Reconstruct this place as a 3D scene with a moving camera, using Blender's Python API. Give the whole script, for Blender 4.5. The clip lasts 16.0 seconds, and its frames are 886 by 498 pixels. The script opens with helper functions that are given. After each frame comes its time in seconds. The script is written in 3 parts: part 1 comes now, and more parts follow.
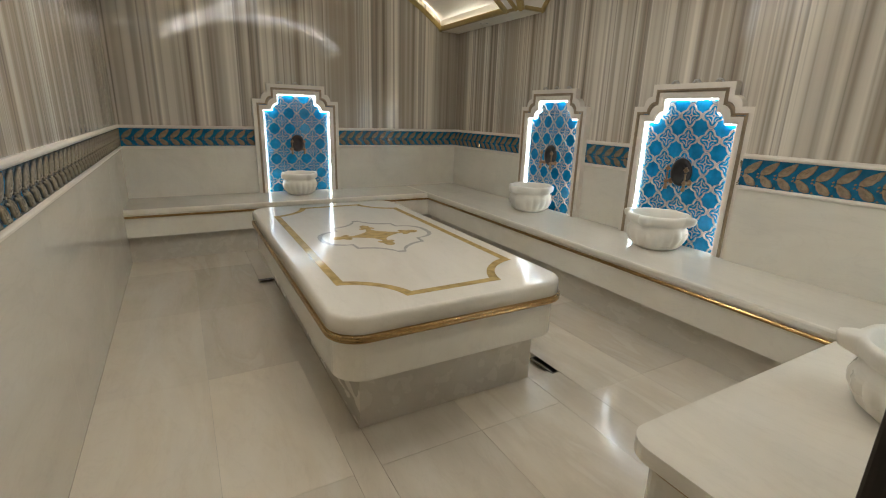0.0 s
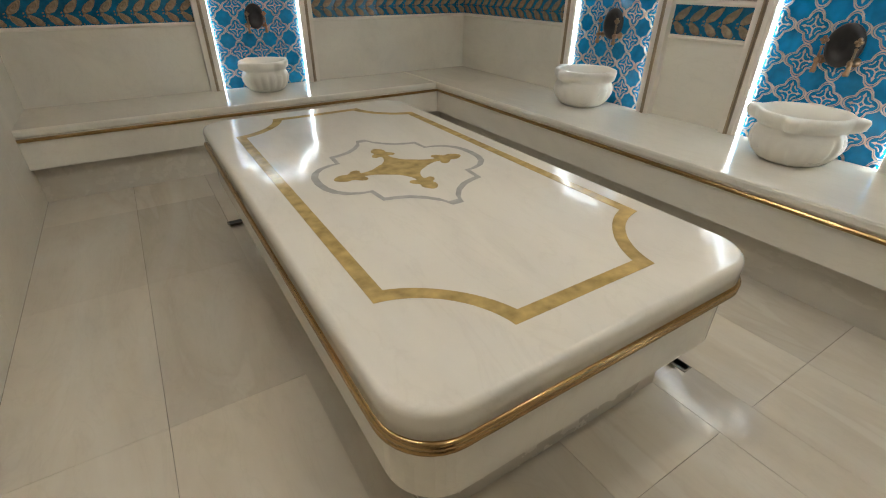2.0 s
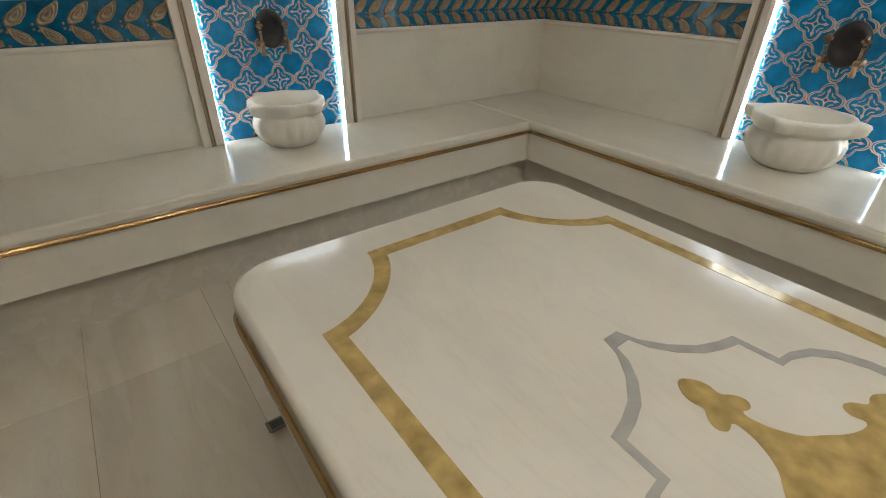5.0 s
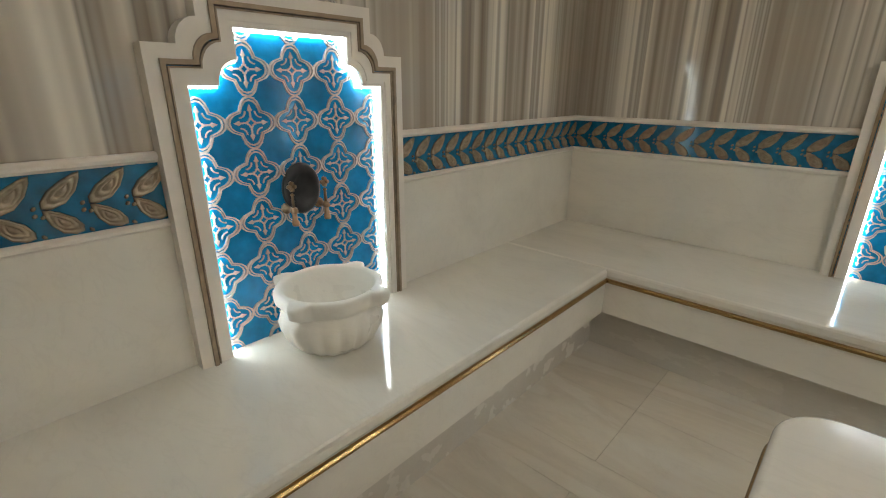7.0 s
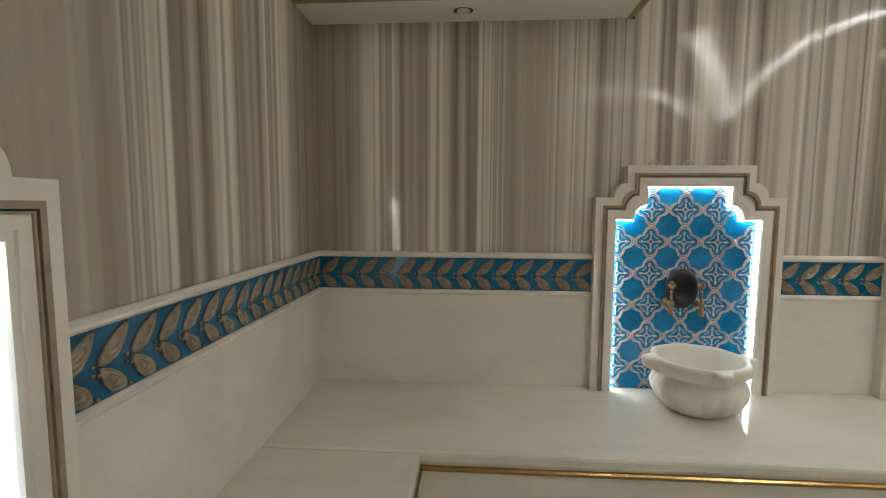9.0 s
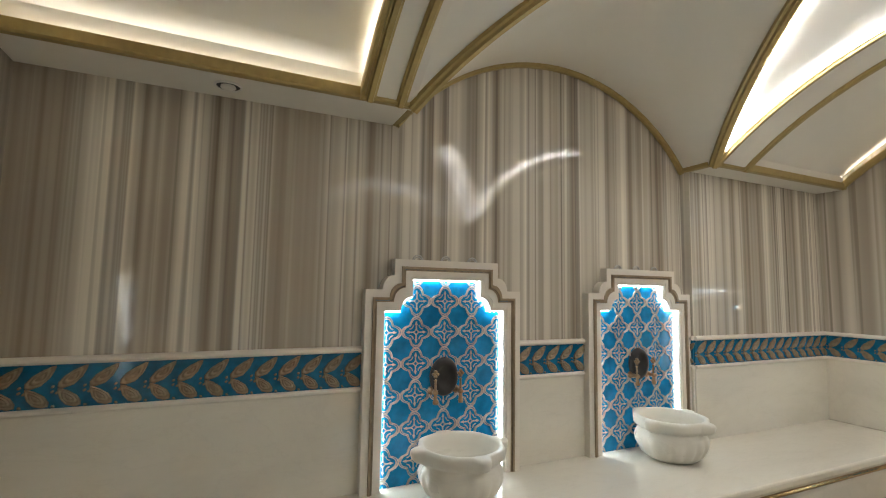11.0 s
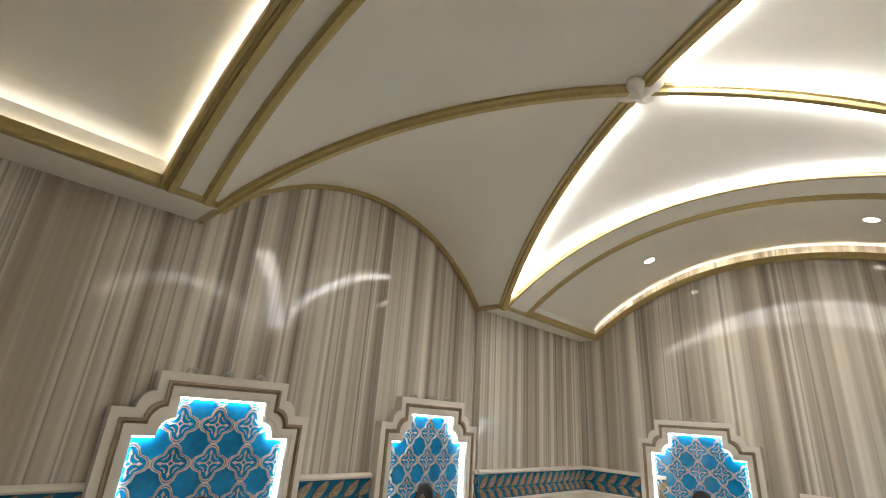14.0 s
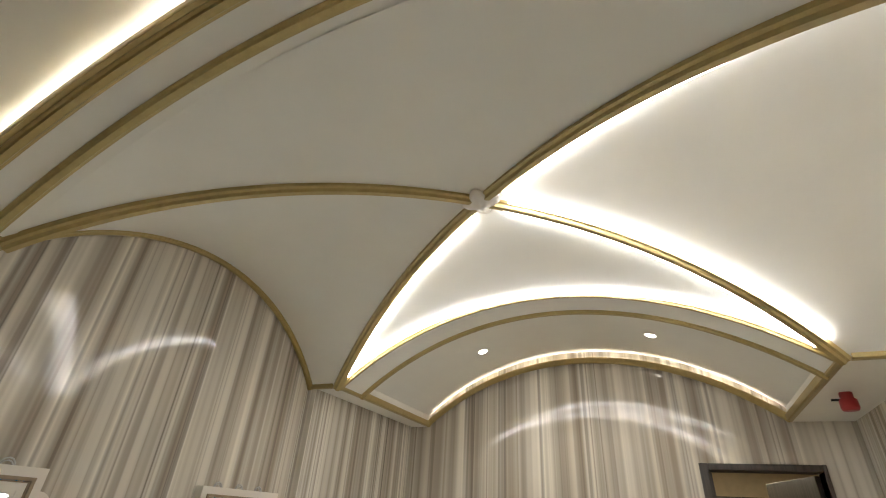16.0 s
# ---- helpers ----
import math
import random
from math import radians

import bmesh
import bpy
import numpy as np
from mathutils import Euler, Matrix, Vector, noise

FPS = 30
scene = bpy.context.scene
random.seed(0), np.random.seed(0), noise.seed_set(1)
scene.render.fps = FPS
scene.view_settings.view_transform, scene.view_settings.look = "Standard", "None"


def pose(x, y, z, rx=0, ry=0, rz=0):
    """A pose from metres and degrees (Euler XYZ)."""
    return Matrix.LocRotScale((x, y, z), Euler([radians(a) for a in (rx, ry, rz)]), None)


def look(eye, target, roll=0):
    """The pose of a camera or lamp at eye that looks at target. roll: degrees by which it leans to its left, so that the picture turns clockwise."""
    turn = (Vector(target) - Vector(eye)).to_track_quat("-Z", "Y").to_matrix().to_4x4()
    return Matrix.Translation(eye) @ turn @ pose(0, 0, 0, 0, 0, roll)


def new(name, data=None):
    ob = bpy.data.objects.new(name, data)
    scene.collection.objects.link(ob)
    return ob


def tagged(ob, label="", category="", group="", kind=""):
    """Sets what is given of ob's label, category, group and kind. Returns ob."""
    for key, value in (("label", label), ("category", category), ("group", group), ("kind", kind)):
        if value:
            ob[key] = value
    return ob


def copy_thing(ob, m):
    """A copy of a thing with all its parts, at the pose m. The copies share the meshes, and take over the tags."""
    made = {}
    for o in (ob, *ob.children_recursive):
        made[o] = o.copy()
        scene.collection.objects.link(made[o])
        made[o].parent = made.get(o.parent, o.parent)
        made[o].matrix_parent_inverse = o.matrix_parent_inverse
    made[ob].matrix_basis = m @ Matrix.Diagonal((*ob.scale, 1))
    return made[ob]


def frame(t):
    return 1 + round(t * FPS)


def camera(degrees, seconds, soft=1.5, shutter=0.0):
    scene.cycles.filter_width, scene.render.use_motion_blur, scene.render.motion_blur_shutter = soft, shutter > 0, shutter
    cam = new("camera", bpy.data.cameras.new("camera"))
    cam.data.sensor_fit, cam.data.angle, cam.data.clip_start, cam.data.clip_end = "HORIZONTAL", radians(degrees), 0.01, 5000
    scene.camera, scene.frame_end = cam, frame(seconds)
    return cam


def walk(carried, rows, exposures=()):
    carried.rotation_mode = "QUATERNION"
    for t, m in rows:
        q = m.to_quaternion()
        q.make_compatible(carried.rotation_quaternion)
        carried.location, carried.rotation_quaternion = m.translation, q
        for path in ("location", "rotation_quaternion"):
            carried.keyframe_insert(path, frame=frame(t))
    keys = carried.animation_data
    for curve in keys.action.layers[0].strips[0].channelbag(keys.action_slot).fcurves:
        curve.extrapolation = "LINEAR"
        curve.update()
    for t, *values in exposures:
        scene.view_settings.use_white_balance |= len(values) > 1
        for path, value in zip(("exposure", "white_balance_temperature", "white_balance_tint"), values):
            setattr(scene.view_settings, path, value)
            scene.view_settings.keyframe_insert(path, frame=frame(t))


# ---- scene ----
# ---- camera ----
cam = camera(87.5, 16.0, soft=1.1)
walk(cam, [
    (0, look((0.545, -0.109, 1.483), (1.490, 1.564, 0.928), 1.78)),
    (0.5, look((0.623, 0.199, 1.462), (1.587, 1.840, 0.846), 1.62)),
    (1, look((0.593, 0.449, 1.489), (1.516, 2.058, 0.742), 1.47)),
    (1.5, look((0.683, 0.767, 1.438), (1.600, 2.306, 0.551), 0.93)),
    (2, look((0.768, 1.082, 1.400), (1.698, 2.537, 0.391), 0.43)),
    (2.5, look((0.797, 1.395, 1.395), (1.759, 2.790, 0.333), -0.00)),
    (3, look((0.831, 1.681, 1.388), (1.799, 3.065, 0.316), -0.25)),
    (3.5, look((0.850, 1.986, 1.385), (1.831, 3.352, 0.302), -0.19)),
    (4, look((0.833, 2.309, 1.391), (1.850, 3.640, 0.298), 0.04)),
    (4.5, look((0.855, 2.613, 1.377), (1.885, 3.949, 0.302), 0.52)),
    (5, look((0.867, 2.906, 1.385), (1.906, 4.273, 0.361), 0.96)),
    (7.5, look((0.851, 4.349, 1.497), (2.385, 5.500, 0.928), 0.08)),
    (8, look((1.030, 4.561, 1.499), (2.730, 5.504, 1.027), 0.19)),
    (8.5, look((1.223, 4.712, 1.515), (3.101, 5.308, 1.170), 0.89)),
    (9, look((1.393, 4.826, 1.551), (3.380, 4.958, 1.366), 0.26)),
    (9.5, look((1.509, 4.873, 1.564), (3.492, 4.620, 1.514), 0.13)),
    (12, look((1.482, 4.783, 1.620), (3.171, 3.750, 1.906), 1.82)),
    (12.5, look((1.466, 4.776, 1.621), (3.062, 3.631, 1.999), 2.20)),
    (13, look((1.465, 4.767, 1.628), (2.962, 3.526, 2.097), 2.73)),
    (13.5, look((1.458, 4.749, 1.638), (2.866, 3.447, 2.208), 3.43)),
    (14, look((1.442, 4.739, 1.645), (2.758, 3.399, 2.331), 4.12)),
    (14.5, look((1.418, 4.737, 1.656), (2.631, 3.365, 2.459), 4.93)),
    (15, look((1.394, 4.741, 1.658), (2.480, 3.331, 2.571), 5.32)),
    (15.5, look((1.363, 4.744, 1.672), (2.302, 3.273, 2.647), 4.99)),
    (16, look((1.338, 4.744, 1.676), (2.101, 3.195, 2.686), 4.05)),
], exposures=[(0.0, 0.68), (1.5, 0.70), (3.0, 0.64), (5.0, 0.72), (7.5, 0.84), (9.5, 0.76), (12.5, 0.80), (16.0, 0.84)])

# ---- world: closed room, faint ambient only through the doorway ----
world = bpy.data.worlds.new("world")
scene.world = world
world.use_nodes = True
world.node_tree.nodes["Background"].inputs[0].default_value = (0.5, 0.45, 0.38, 1)
world.node_tree.nodes["Background"].inputs[1].default_value = 0.05

# ---- plan ----
XR, BK = 3.98, 5.72            # right wall, back wall (left wall x=0, entrance wall y=0)
SD, SDL, PD = 0.285, 0.43, 0.08  # soffit depths right and left, depth of the pier
YA, YP = 4.02, 1.69            # the cross vault's bay
ZSO = 2.537                    # soffit underside
XC, YC = (SDL + XR - SD) / 2, (YA + YP) / 2
HX, HY = (XR - SD - SDL) / 2, (YA - YP) / 2
BENCH, BDX, BDY, OVER = 0.54, 0.76, 0.675, 0.012
COVE, LED, SPOT_W = 17.0, 13.0, 12.0


# ---- materials ----
def mat(name, rough=0.5, metal=0.0):
    m = bpy.data.materials.new(name)
    m.use_nodes = True
    nt = m.node_tree
    b = nt.nodes["Principled BSDF"]
    b.inputs["Roughness"].default_value = rough
    b.inputs["Metallic"].default_value = metal
    return m, nt, b


def node(nt, kind, **values):
    n = nt.nodes.new(kind)
    for k, v in values.items():
        n.inputs[k].default_value = v
    return n


def ramp(nt, fac, stops, constant=False):
    r = nt.nodes.new("ShaderNodeValToRGB")
    r.color_ramp.interpolation = "CONSTANT" if constant else "LINEAR"
    els = r.color_ramp.elements
    while len(els) < len(stops):
        els.new(0.5)
    for e, (p, c) in zip(els, stops):
        e.position, e.color = p, (*c, 1)
    nt.links.new(fac, r.inputs[0])
    return r.outputs[0]


def bump(nt, b, height, strength, dist=0.002):
    n = node(nt, "ShaderNodeBump", Strength=strength, Distance=dist)
    nt.links.new(height, n.inputs["Height"])
    nt.links.new(n.outputs[0], b.inputs["Normal"])


def mapped(nt, scale, source="Object"):
    tc = nt.nodes.new("ShaderNodeTexCoord")
    mp = node(nt, "ShaderNodeMapping", Scale=scale)
    nt.links.new(tc.outputs[source], mp.inputs[0])
    return mp.outputs[0]


def noise_tex(nt, vec, scale, detail=4.0, rough=0.5, distortion=0.0):
    n = node(nt, "ShaderNodeTexNoise", Scale=scale, Detail=detail, Roughness=rough, Distortion=distortion)
    nt.links.new(vec, n.inputs["Vector"])
    return n.outputs["Fac"]


def mix(nt, fac, a, b, blend="MIX"):
    n = nt.nodes.new("ShaderNodeMix")
    n.data_type, n.blend_type = "RGBA", blend
    for sock, val in ((n.inputs[0], fac), (n.inputs[6], a), (n.inputs[7], b)):
        if isinstance(val, (int, float)):
            sock.default_value = val
        elif isinstance(val, tuple):
            sock.default_value = (*val, 1)
        else:
            nt.links.new(val, sock)
    return n.outputs[2]


def plain(name, color, rough=0.5, metal=0.0, vary=0.08, scale=12.0, grain=0.1):
    """One paint or metal with slight mottling at two scales."""
    m, nt, b = mat(name, rough, metal)
    v = mapped(nt, (1, 1, 1))
    f = noise_tex(nt, v, scale, 5.0)
    lo = tuple(c * (1 - vary) for c in color)
    hi = tuple(min(1, c * (1 + vary)) for c in color)
    nt.links.new(ramp(nt, f, [(0.3, lo), (0.7, hi)]), b.inputs["Base Color"])
    g = noise_tex(nt, v, scale * 14, 3.0)
    if grain:
        bump(nt, b, g, grain, 0.001)
    return m


def glow(name, color, strength):
    m = bpy.data.materials.new(name)
    m.use_nodes = True
    nt = m.node_tree
    nt.nodes.clear()
    e = node(nt, "ShaderNodeEmission", Strength=strength)
    e.inputs[0].default_value = (*color, 1)
    o = nt.nodes.new("ShaderNodeOutputMaterial")
    nt.links.new(e.outputs[0], o.inputs[0])
    return m


def striped_marble():
    """Polished marble cut so that its grey and cream layers stand upright."""
    m, nt, b = mat("striped_marble", 0.13)
    tc = nt.nodes.new("ShaderNodeTexCoord")
    sep = nt.nodes.new("ShaderNodeSeparateXYZ")
    nt.links.new(tc.outputs["Object"], sep.inputs[0])
    u = node(nt, "ShaderNodeMath")
    u.operation = "MULTIPLY_ADD"
    u.inputs[1].default_value = 1.37
    nt.links.new(sep.outputs[1], u.inputs[0])
    nt.links.new(sep.outputs[0], u.inputs[2])
    com = nt.nodes.new("ShaderNodeCombineXYZ")
    nt.links.new(u.outputs[0], com.inputs[0])
    zz = node(nt, "ShaderNodeMath")
    zz.operation = "MULTIPLY"
    zz.inputs[1].default_value = 0.006
    nt.links.new(sep.outputs[2], zz.inputs[0])
    nt.links.new(zz.outputs[0], com.inputs[1])
    v = com.outputs[0]
    wide = noise_tex(nt, v, 2.6, 2.0, 0.5)
    mid = noise_tex(nt, v, 2.9, 3.6, 0.6)
    fine = noise_tex(nt, v, 15.0, 2.0, 0.6)
    cream, pale, tan, grey, dark = (0.86, 0.82, 0.74), (0.74, 0.70, 0.63), (0.54, 0.495, 0.43), (0.40, 0.365, 0.325), (0.24, 0.215, 0.19)
    a = ramp(nt, mid, [(0.33, cream), (0.43, pale), (0.455, tan), (0.5, pale), (0.53, cream), (0.56, grey), (0.585, pale), (0.63, tan), (0.67, cream)])
    c = ramp(nt, wide, [(0.36, (0.98, 0.95, 0.91)), (0.47, (0.86, 0.83, 0.79)), (0.54, (0.50, 0.45, 0.40)), (0.60, (0.64, 0.59, 0.54)), (0.66, (0.95, 0.92, 0.88))])
    col = mix(nt, 1.0, a, c, "MULTIPLY")
    line = ramp(nt, fine, [(0.36, dark), (0.41, (1, 1, 1))])
    col = mix(nt, 0.30, col, line, "MULTIPLY")
    nt.links.new(col, b.inputs["Base Color"])
    cloud = noise_tex(nt, tc.outputs["Object"], 9.0, 4.0)
    nt.links.new(ramp(nt, cloud, [(0.3, (0.06,) * 3), (0.75, (0.13,) * 3)]), b.inputs["Roughness"])
    bump(nt, b, cloud, 0.02, 0.004)
    return m


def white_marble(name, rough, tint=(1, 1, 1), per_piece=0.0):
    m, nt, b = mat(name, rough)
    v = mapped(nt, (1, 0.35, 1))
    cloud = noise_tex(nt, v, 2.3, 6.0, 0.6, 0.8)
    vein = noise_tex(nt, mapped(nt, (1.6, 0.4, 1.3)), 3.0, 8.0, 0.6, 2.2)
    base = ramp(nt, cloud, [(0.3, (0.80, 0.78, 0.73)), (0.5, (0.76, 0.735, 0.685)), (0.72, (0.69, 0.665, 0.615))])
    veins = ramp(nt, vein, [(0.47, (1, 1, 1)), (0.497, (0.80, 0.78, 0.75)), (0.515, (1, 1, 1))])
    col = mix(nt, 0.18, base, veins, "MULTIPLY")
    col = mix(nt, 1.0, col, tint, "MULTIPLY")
    if per_piece:
        oi = nt.nodes.new("ShaderNodeObjectInfo")
        shade = ramp(nt, oi.outputs["Random"], [(0.0, (1 - per_piece,) * 3), (1.0, (1, 1, 1))])
        col = mix(nt, 1.0, col, shade, "MULTIPLY")
        flow = noise_tex(nt, mapped(nt, (2.4, 0.45, 1)), 1.3, 5.0, 0.55, 1.2)
        col = mix(nt, 0.5, col, ramp(nt, flow, [(0.38, (1, 1, 1)), (0.52, (0.93, 0.88, 0.81)), (0.60, (0.82, 0.76, 0.68)), (0.64, (0.97, 0.95, 0.92))]), "MULTIPLY")
    nt.links.new(col, b.inputs["Base Color"])
    smudge = noise_tex(nt, v, 11.0, 5.0)
    nt.links.new(ramp(nt, smudge, [(0.3, (rough * 0.6,) * 3), (0.75, (rough * 1.5,) * 3)]), b.inputs["Roughness"])
    bump(nt, b, smudge, 0.015, 0.003)
    return m


def wood(name, dark, light):
    m, nt, b = mat(name, 0.45)
    f = noise_tex(nt, mapped(nt, (30, 30, 1.5)), 1.6, 6.0, 0.6, 0.6)
    nt.links.new(ramp(nt, f, [(0.3, dark), (0.7, light)]), b.inputs["Base Color"])
    bump(nt, b, f, 0.2)
    return m


STRIPE = striped_marble()
MARBLE = white_marble("polished_marble", 0.09, (1.0, 0.97, 0.91))
SLAB = white_marble("floor_marble", 0.14, (0.95, 0.90, 0.82), 0.2)
TABLE = white_marble("table_marble", 0.12, (0.95, 0.92, 0.87))
BASIN = white_marble("carved_marble", 0.38, (1.0, 0.97, 0.92))
# darker tint puts the shade under benches and table into toe walls and plinth
SHADED = white_marble("shaded_marble", 0.25, (0.78, 0.745, 0.69))
GROUT = plain("grout", (0.48, 0.44, 0.38), 0.85)
PLASTER = plain("ceiling_plaster", (0.80, 0.765, 0.695), 0.75, 0, 0.02, 3.0, 0.04)
GOLD = plain("gold_paint", (0.43, 0.325, 0.135), 0.38, 0.55, 0.07, 30, 0.08)
BRASS = plain("polished_brass", (0.46, 0.30, 0.13), 0.2, 1.0, 0.1, 8, 0.03)
INLAY = plain("gold_onyx_inlay", (0.48, 0.34, 0.13), 0.1, 0.1, 0.3, 22, 0.03)
INLAY_GREY = plain("grey_stone_inlay", (0.40, 0.385, 0.355), 0.1, 0, 0.12, 20, 0.03)
FRAME = plain("cream_stone_moulding", (0.76, 0.70, 0.62), 0.32, 0, 0.04, 9, 0.05)
BRONZE_LINE = plain("bronze_line", (0.34, 0.255, 0.17), 0.36, 0.4, 0.15, 20, 0.08)
BLUE = plain("turquoise_glaze", (0.004, 0.225, 0.50), 0.1, 0, 0.25, 14, 0.03)
NAVY = plain("blue_glaze", (0.006, 0.115, 0.225), 0.12, 0, 0.3, 18, 0.05)
RELIEF = plain("silvered_relief", (0.66, 0.64, 0.61), 0.26, 0.25, 0.2, 40, 0.12)
LEAF = plain("champagne_relief", (0.33, 0.275, 0.195), 0.26, 0.4, 0.25, 40, 0.12)
BRONZE = plain("dark_bronze", (0.04, 0.038, 0.038), 0.4, 0.6, 0.25, 18, 0.2)
TAP = plain("aged_brass", (0.30, 0.21, 0.13), 0.38, 1.0, 0.2, 25, 0.1)
STEEL = plain("drain_steel", (0.16, 0.14, 0.11), 0.4, 0.8, 0.2, 20, 0.1)
DARKWOOD = wood("dark_wood", (0.024, 0.018, 0.013), (0.075, 0.057, 0.043))
BEIGE = plain("beige_paint", (0.55, 0.45, 0.30), 0.8)
STONE = plain("split_stone", (0.30, 0.29, 0.27), 0.7, 0, 0.4, 16, 0.8)
RED = plain("red_plastic", (0.42, 0.035, 0.03), 0.35)
WHITE = plain("white_plastic", (0.8, 0.78, 0.74), 0.4)
BLACK = plain("black_slot", (0.02, 0.02, 0.02), 0.6)
WARM = glow("warm_cove_strip", (1.0, 0.97, 0.87), COVE * 0.85)
COLD = glow("cool_cove_strip", (0.98, 0.99, 1.0), COVE * 1.65)
NICHE_LED = glow("niche_led_strip", (0.86, 0.97, 1.0), LED)
LAMP = glow("downlight_lens", (1.0, 0.93, 0.8), 12)


# ---- mesh helpers ----
def part(name, bm, material, parent=None, label="", smooth=False):
    bmesh.ops.recalc_face_normals(bm, faces=bm.faces)
    me = bpy.data.meshes.new(name)
    bm.to_mesh(me)
    bm.free()
    me.materials.append(material)
    if smooth:
        me.polygons.foreach_set("use_smooth", [p.area < 0.2 for p in me.polygons])
    ob = new(name, me)
    if parent:
        ob.parent = parent
    if label:
        tagged(ob, label)
    return ob


def clone(ob, m, parent=None):
    """Another object on the same mesh."""
    c = new(ob.name.split(".")[0], ob.data)
    c.matrix_world = m
    if parent:
        c.parent = parent
    return c


def empty(name, label, category, group="", kind=""):
    return tagged(new(name), label, category, group, kind)


def box(bm, x0, x1, y0, y1, z0, z1, bevel=0.0, m=None):
    c = Vector(((x0 + x1) / 2, (y0 + y1) / 2, (z0 + z1) / 2))
    r = bmesh.ops.create_cube(bm, size=1.0, matrix=Matrix.Translation(c) @ Matrix.Diagonal((x1 - x0, y1 - y0, z1 - z0, 1)))
    if bevel:
        es = list({e for v in r["verts"] for e in v.link_edges})
        bmesh.ops.bevel(bm, geom=es, offset=bevel, segments=2, affect="EDGES", profile=0.5)
    return bm


def boxed(name, dims, material, parent=None, label="", bevel=0.0):
    bm = bmesh.new()
    box(bm, *dims, bevel)
    return part(name, bm, material, parent, label)


def prism(bm, outline, z0, z1, m=Matrix()):
    """A slab with the plan outline [(x, y)] between two heights."""
    lo = [bm.verts.new(m @ Vector((x, y, z0))) for x, y in outline]
    hi = [bm.verts.new(m @ Vector((x, y, z1))) for x, y in outline]
    n = len(outline)
    for i in range(n):
        bm.faces.new((lo[i], lo[(i + 1) % n], hi[(i + 1) % n], hi[i]))
    bm.faces.new(hi)
    bm.faces.new(lo[::-1])
    return lo, hi


def ring(bm, outer, inner, z0, z1, m=Matrix(), closed=True):
    """A band between two plan outlines with the same number of points."""
    n = len(outer)
    rows = [[bm.verts.new(m @ Vector((x, y, z))) for x, y in o] for o, z in ((outer, z0), (outer, z1), (inner, z1), (inner, z0))]
    for i in range(n if closed else n - 1):
        j = (i + 1) % n
        for a in range(4):
            b = (a + 1) % 4
            bm.faces.new((rows[a][i], rows[a][j], rows[b][j], rows[b][i]))
    if not closed:
        bm.faces.new([r[0] for r in rows])
        bm.faces.new([r[-1] for r in rows][::-1])


def loft(bm, sections, caps=True, loop=True):
    """Skin over rings of points that all have the same count."""
    rows = [[bm.verts.new(p) for p in s] for s in sections]
    n = len(rows[0])
    for a, b in zip(rows, rows[1:]):
        for i in range(n if loop else n - 1):
            bm.faces.new((a[i], a[(i + 1) % n], b[(i + 1) % n], b[i]))
    if caps:
        bm.faces.new(rows[0][::-1])
        bm.faces.new(rows[-1])


def sweep(bm, pts, side, section):
    """A moulding along pts: side is the fixed sideways vector, section a loop of (sideways, outward)."""
    side = Vector(side).normalized()
    secs = []
    for i, p in enumerate(pts):
        a, b = pts[max(0, i - 1)], pts[min(len(pts) - 1, i + 1)]
        t = (Vector(b) - Vector(a)).normalized()
        s = (side - t * side.dot(t)).normalized()
        o = t.cross(s)
        if o.z > 0:
            o = -o
        secs.append([Vector(p) + s * u + o * v for u, v in section])
    loft(bm, secs)


MOULD = [(-0.028, -0.012), (0.028, -0.012), (0.028, 0.006), (0.017, 0.010), (0.012, 0.022), (-0.012, 0.022), (-0.017, 0.010), (-0.028, 0.006)]
ROUND = [(0.006 * math.cos(a * math.pi / 3), 0.006 * math.sin(a * math.pi / 3)) for a in range(6)]


def rounded(x0, x1, y0, y1, r, n=7):
    pts = []
    for cx, cy, a0 in ((x1 - r, y1 - r, 0), (x0 + r, y1 - r, 90), (x0 + r, y0 + r, 180), (x1 - r, y0 + r, 270)):
        for k in range(n + 1):
            a = radians(a0 + 90 * k / n)
            pts.append((cx + r * math.cos(a), cy + r * math.sin(a)))
    return pts


# ---- structure: walls ----
TW = 0.16
DX0, DX1, DZ = 0.31, 1.12, 2.19     # doorway
boxed("wall_left", (-TW, 0, -TW, BK + TW, 0, 3.5), STRIPE)
boxed("wall_back", (0, XR, BK, BK + TW, 0, 3.5), STRIPE)
boxed("wall_right", (XR, XR + TW, -TW, BK + TW, 0, 3.5), STRIPE)
boxed("wall_right_pier", (XR - PD, XR, 0, YP, 0, 3.5), STRIPE)
boxed("wall_entrance", (DX1, XR, -TW, 0, 0, 3.5), STRIPE)
boxed("wall_entrance_lintel", (DX0, DX1, -TW, 0, DZ, 3.5), STRIPE)
boxed("wall_entrance_return", (0, DX0, -TW, 0, 0, 3.5), STRIPE)
for n, w in (("wall_left", "polished striped marble wall, grey and cream"), ("wall_back", "polished striped marble wall behind the bench"),
             ("wall_right", "polished striped marble wall under the lunette"), ("wall_right_pier", "striped marble wall standing forward as a pier"),
             ("wall_entrance", "striped marble wall beside the doorway"), ("wall_entrance_lintel", "striped marble wall over the doorway"),
             ("wall_entrance_return", "narrow striped marble return beside the doorway")):
    tagged(bpy.data.objects[n], w, "wall", kind="structure")
tagged(boxed("ceiling_slab", (-TW, XR + TW, -TW, BK + TW, 3.5, 3.6), PLASTER), "plain slab over the vaults", "ceiling", kind="structure")
tagged(boxed("floor_base", (0, XR, -0.02, BK, -0.16, -0.05), GROUT), "mortar bed under the marble slabs", "floor", kind="structure")

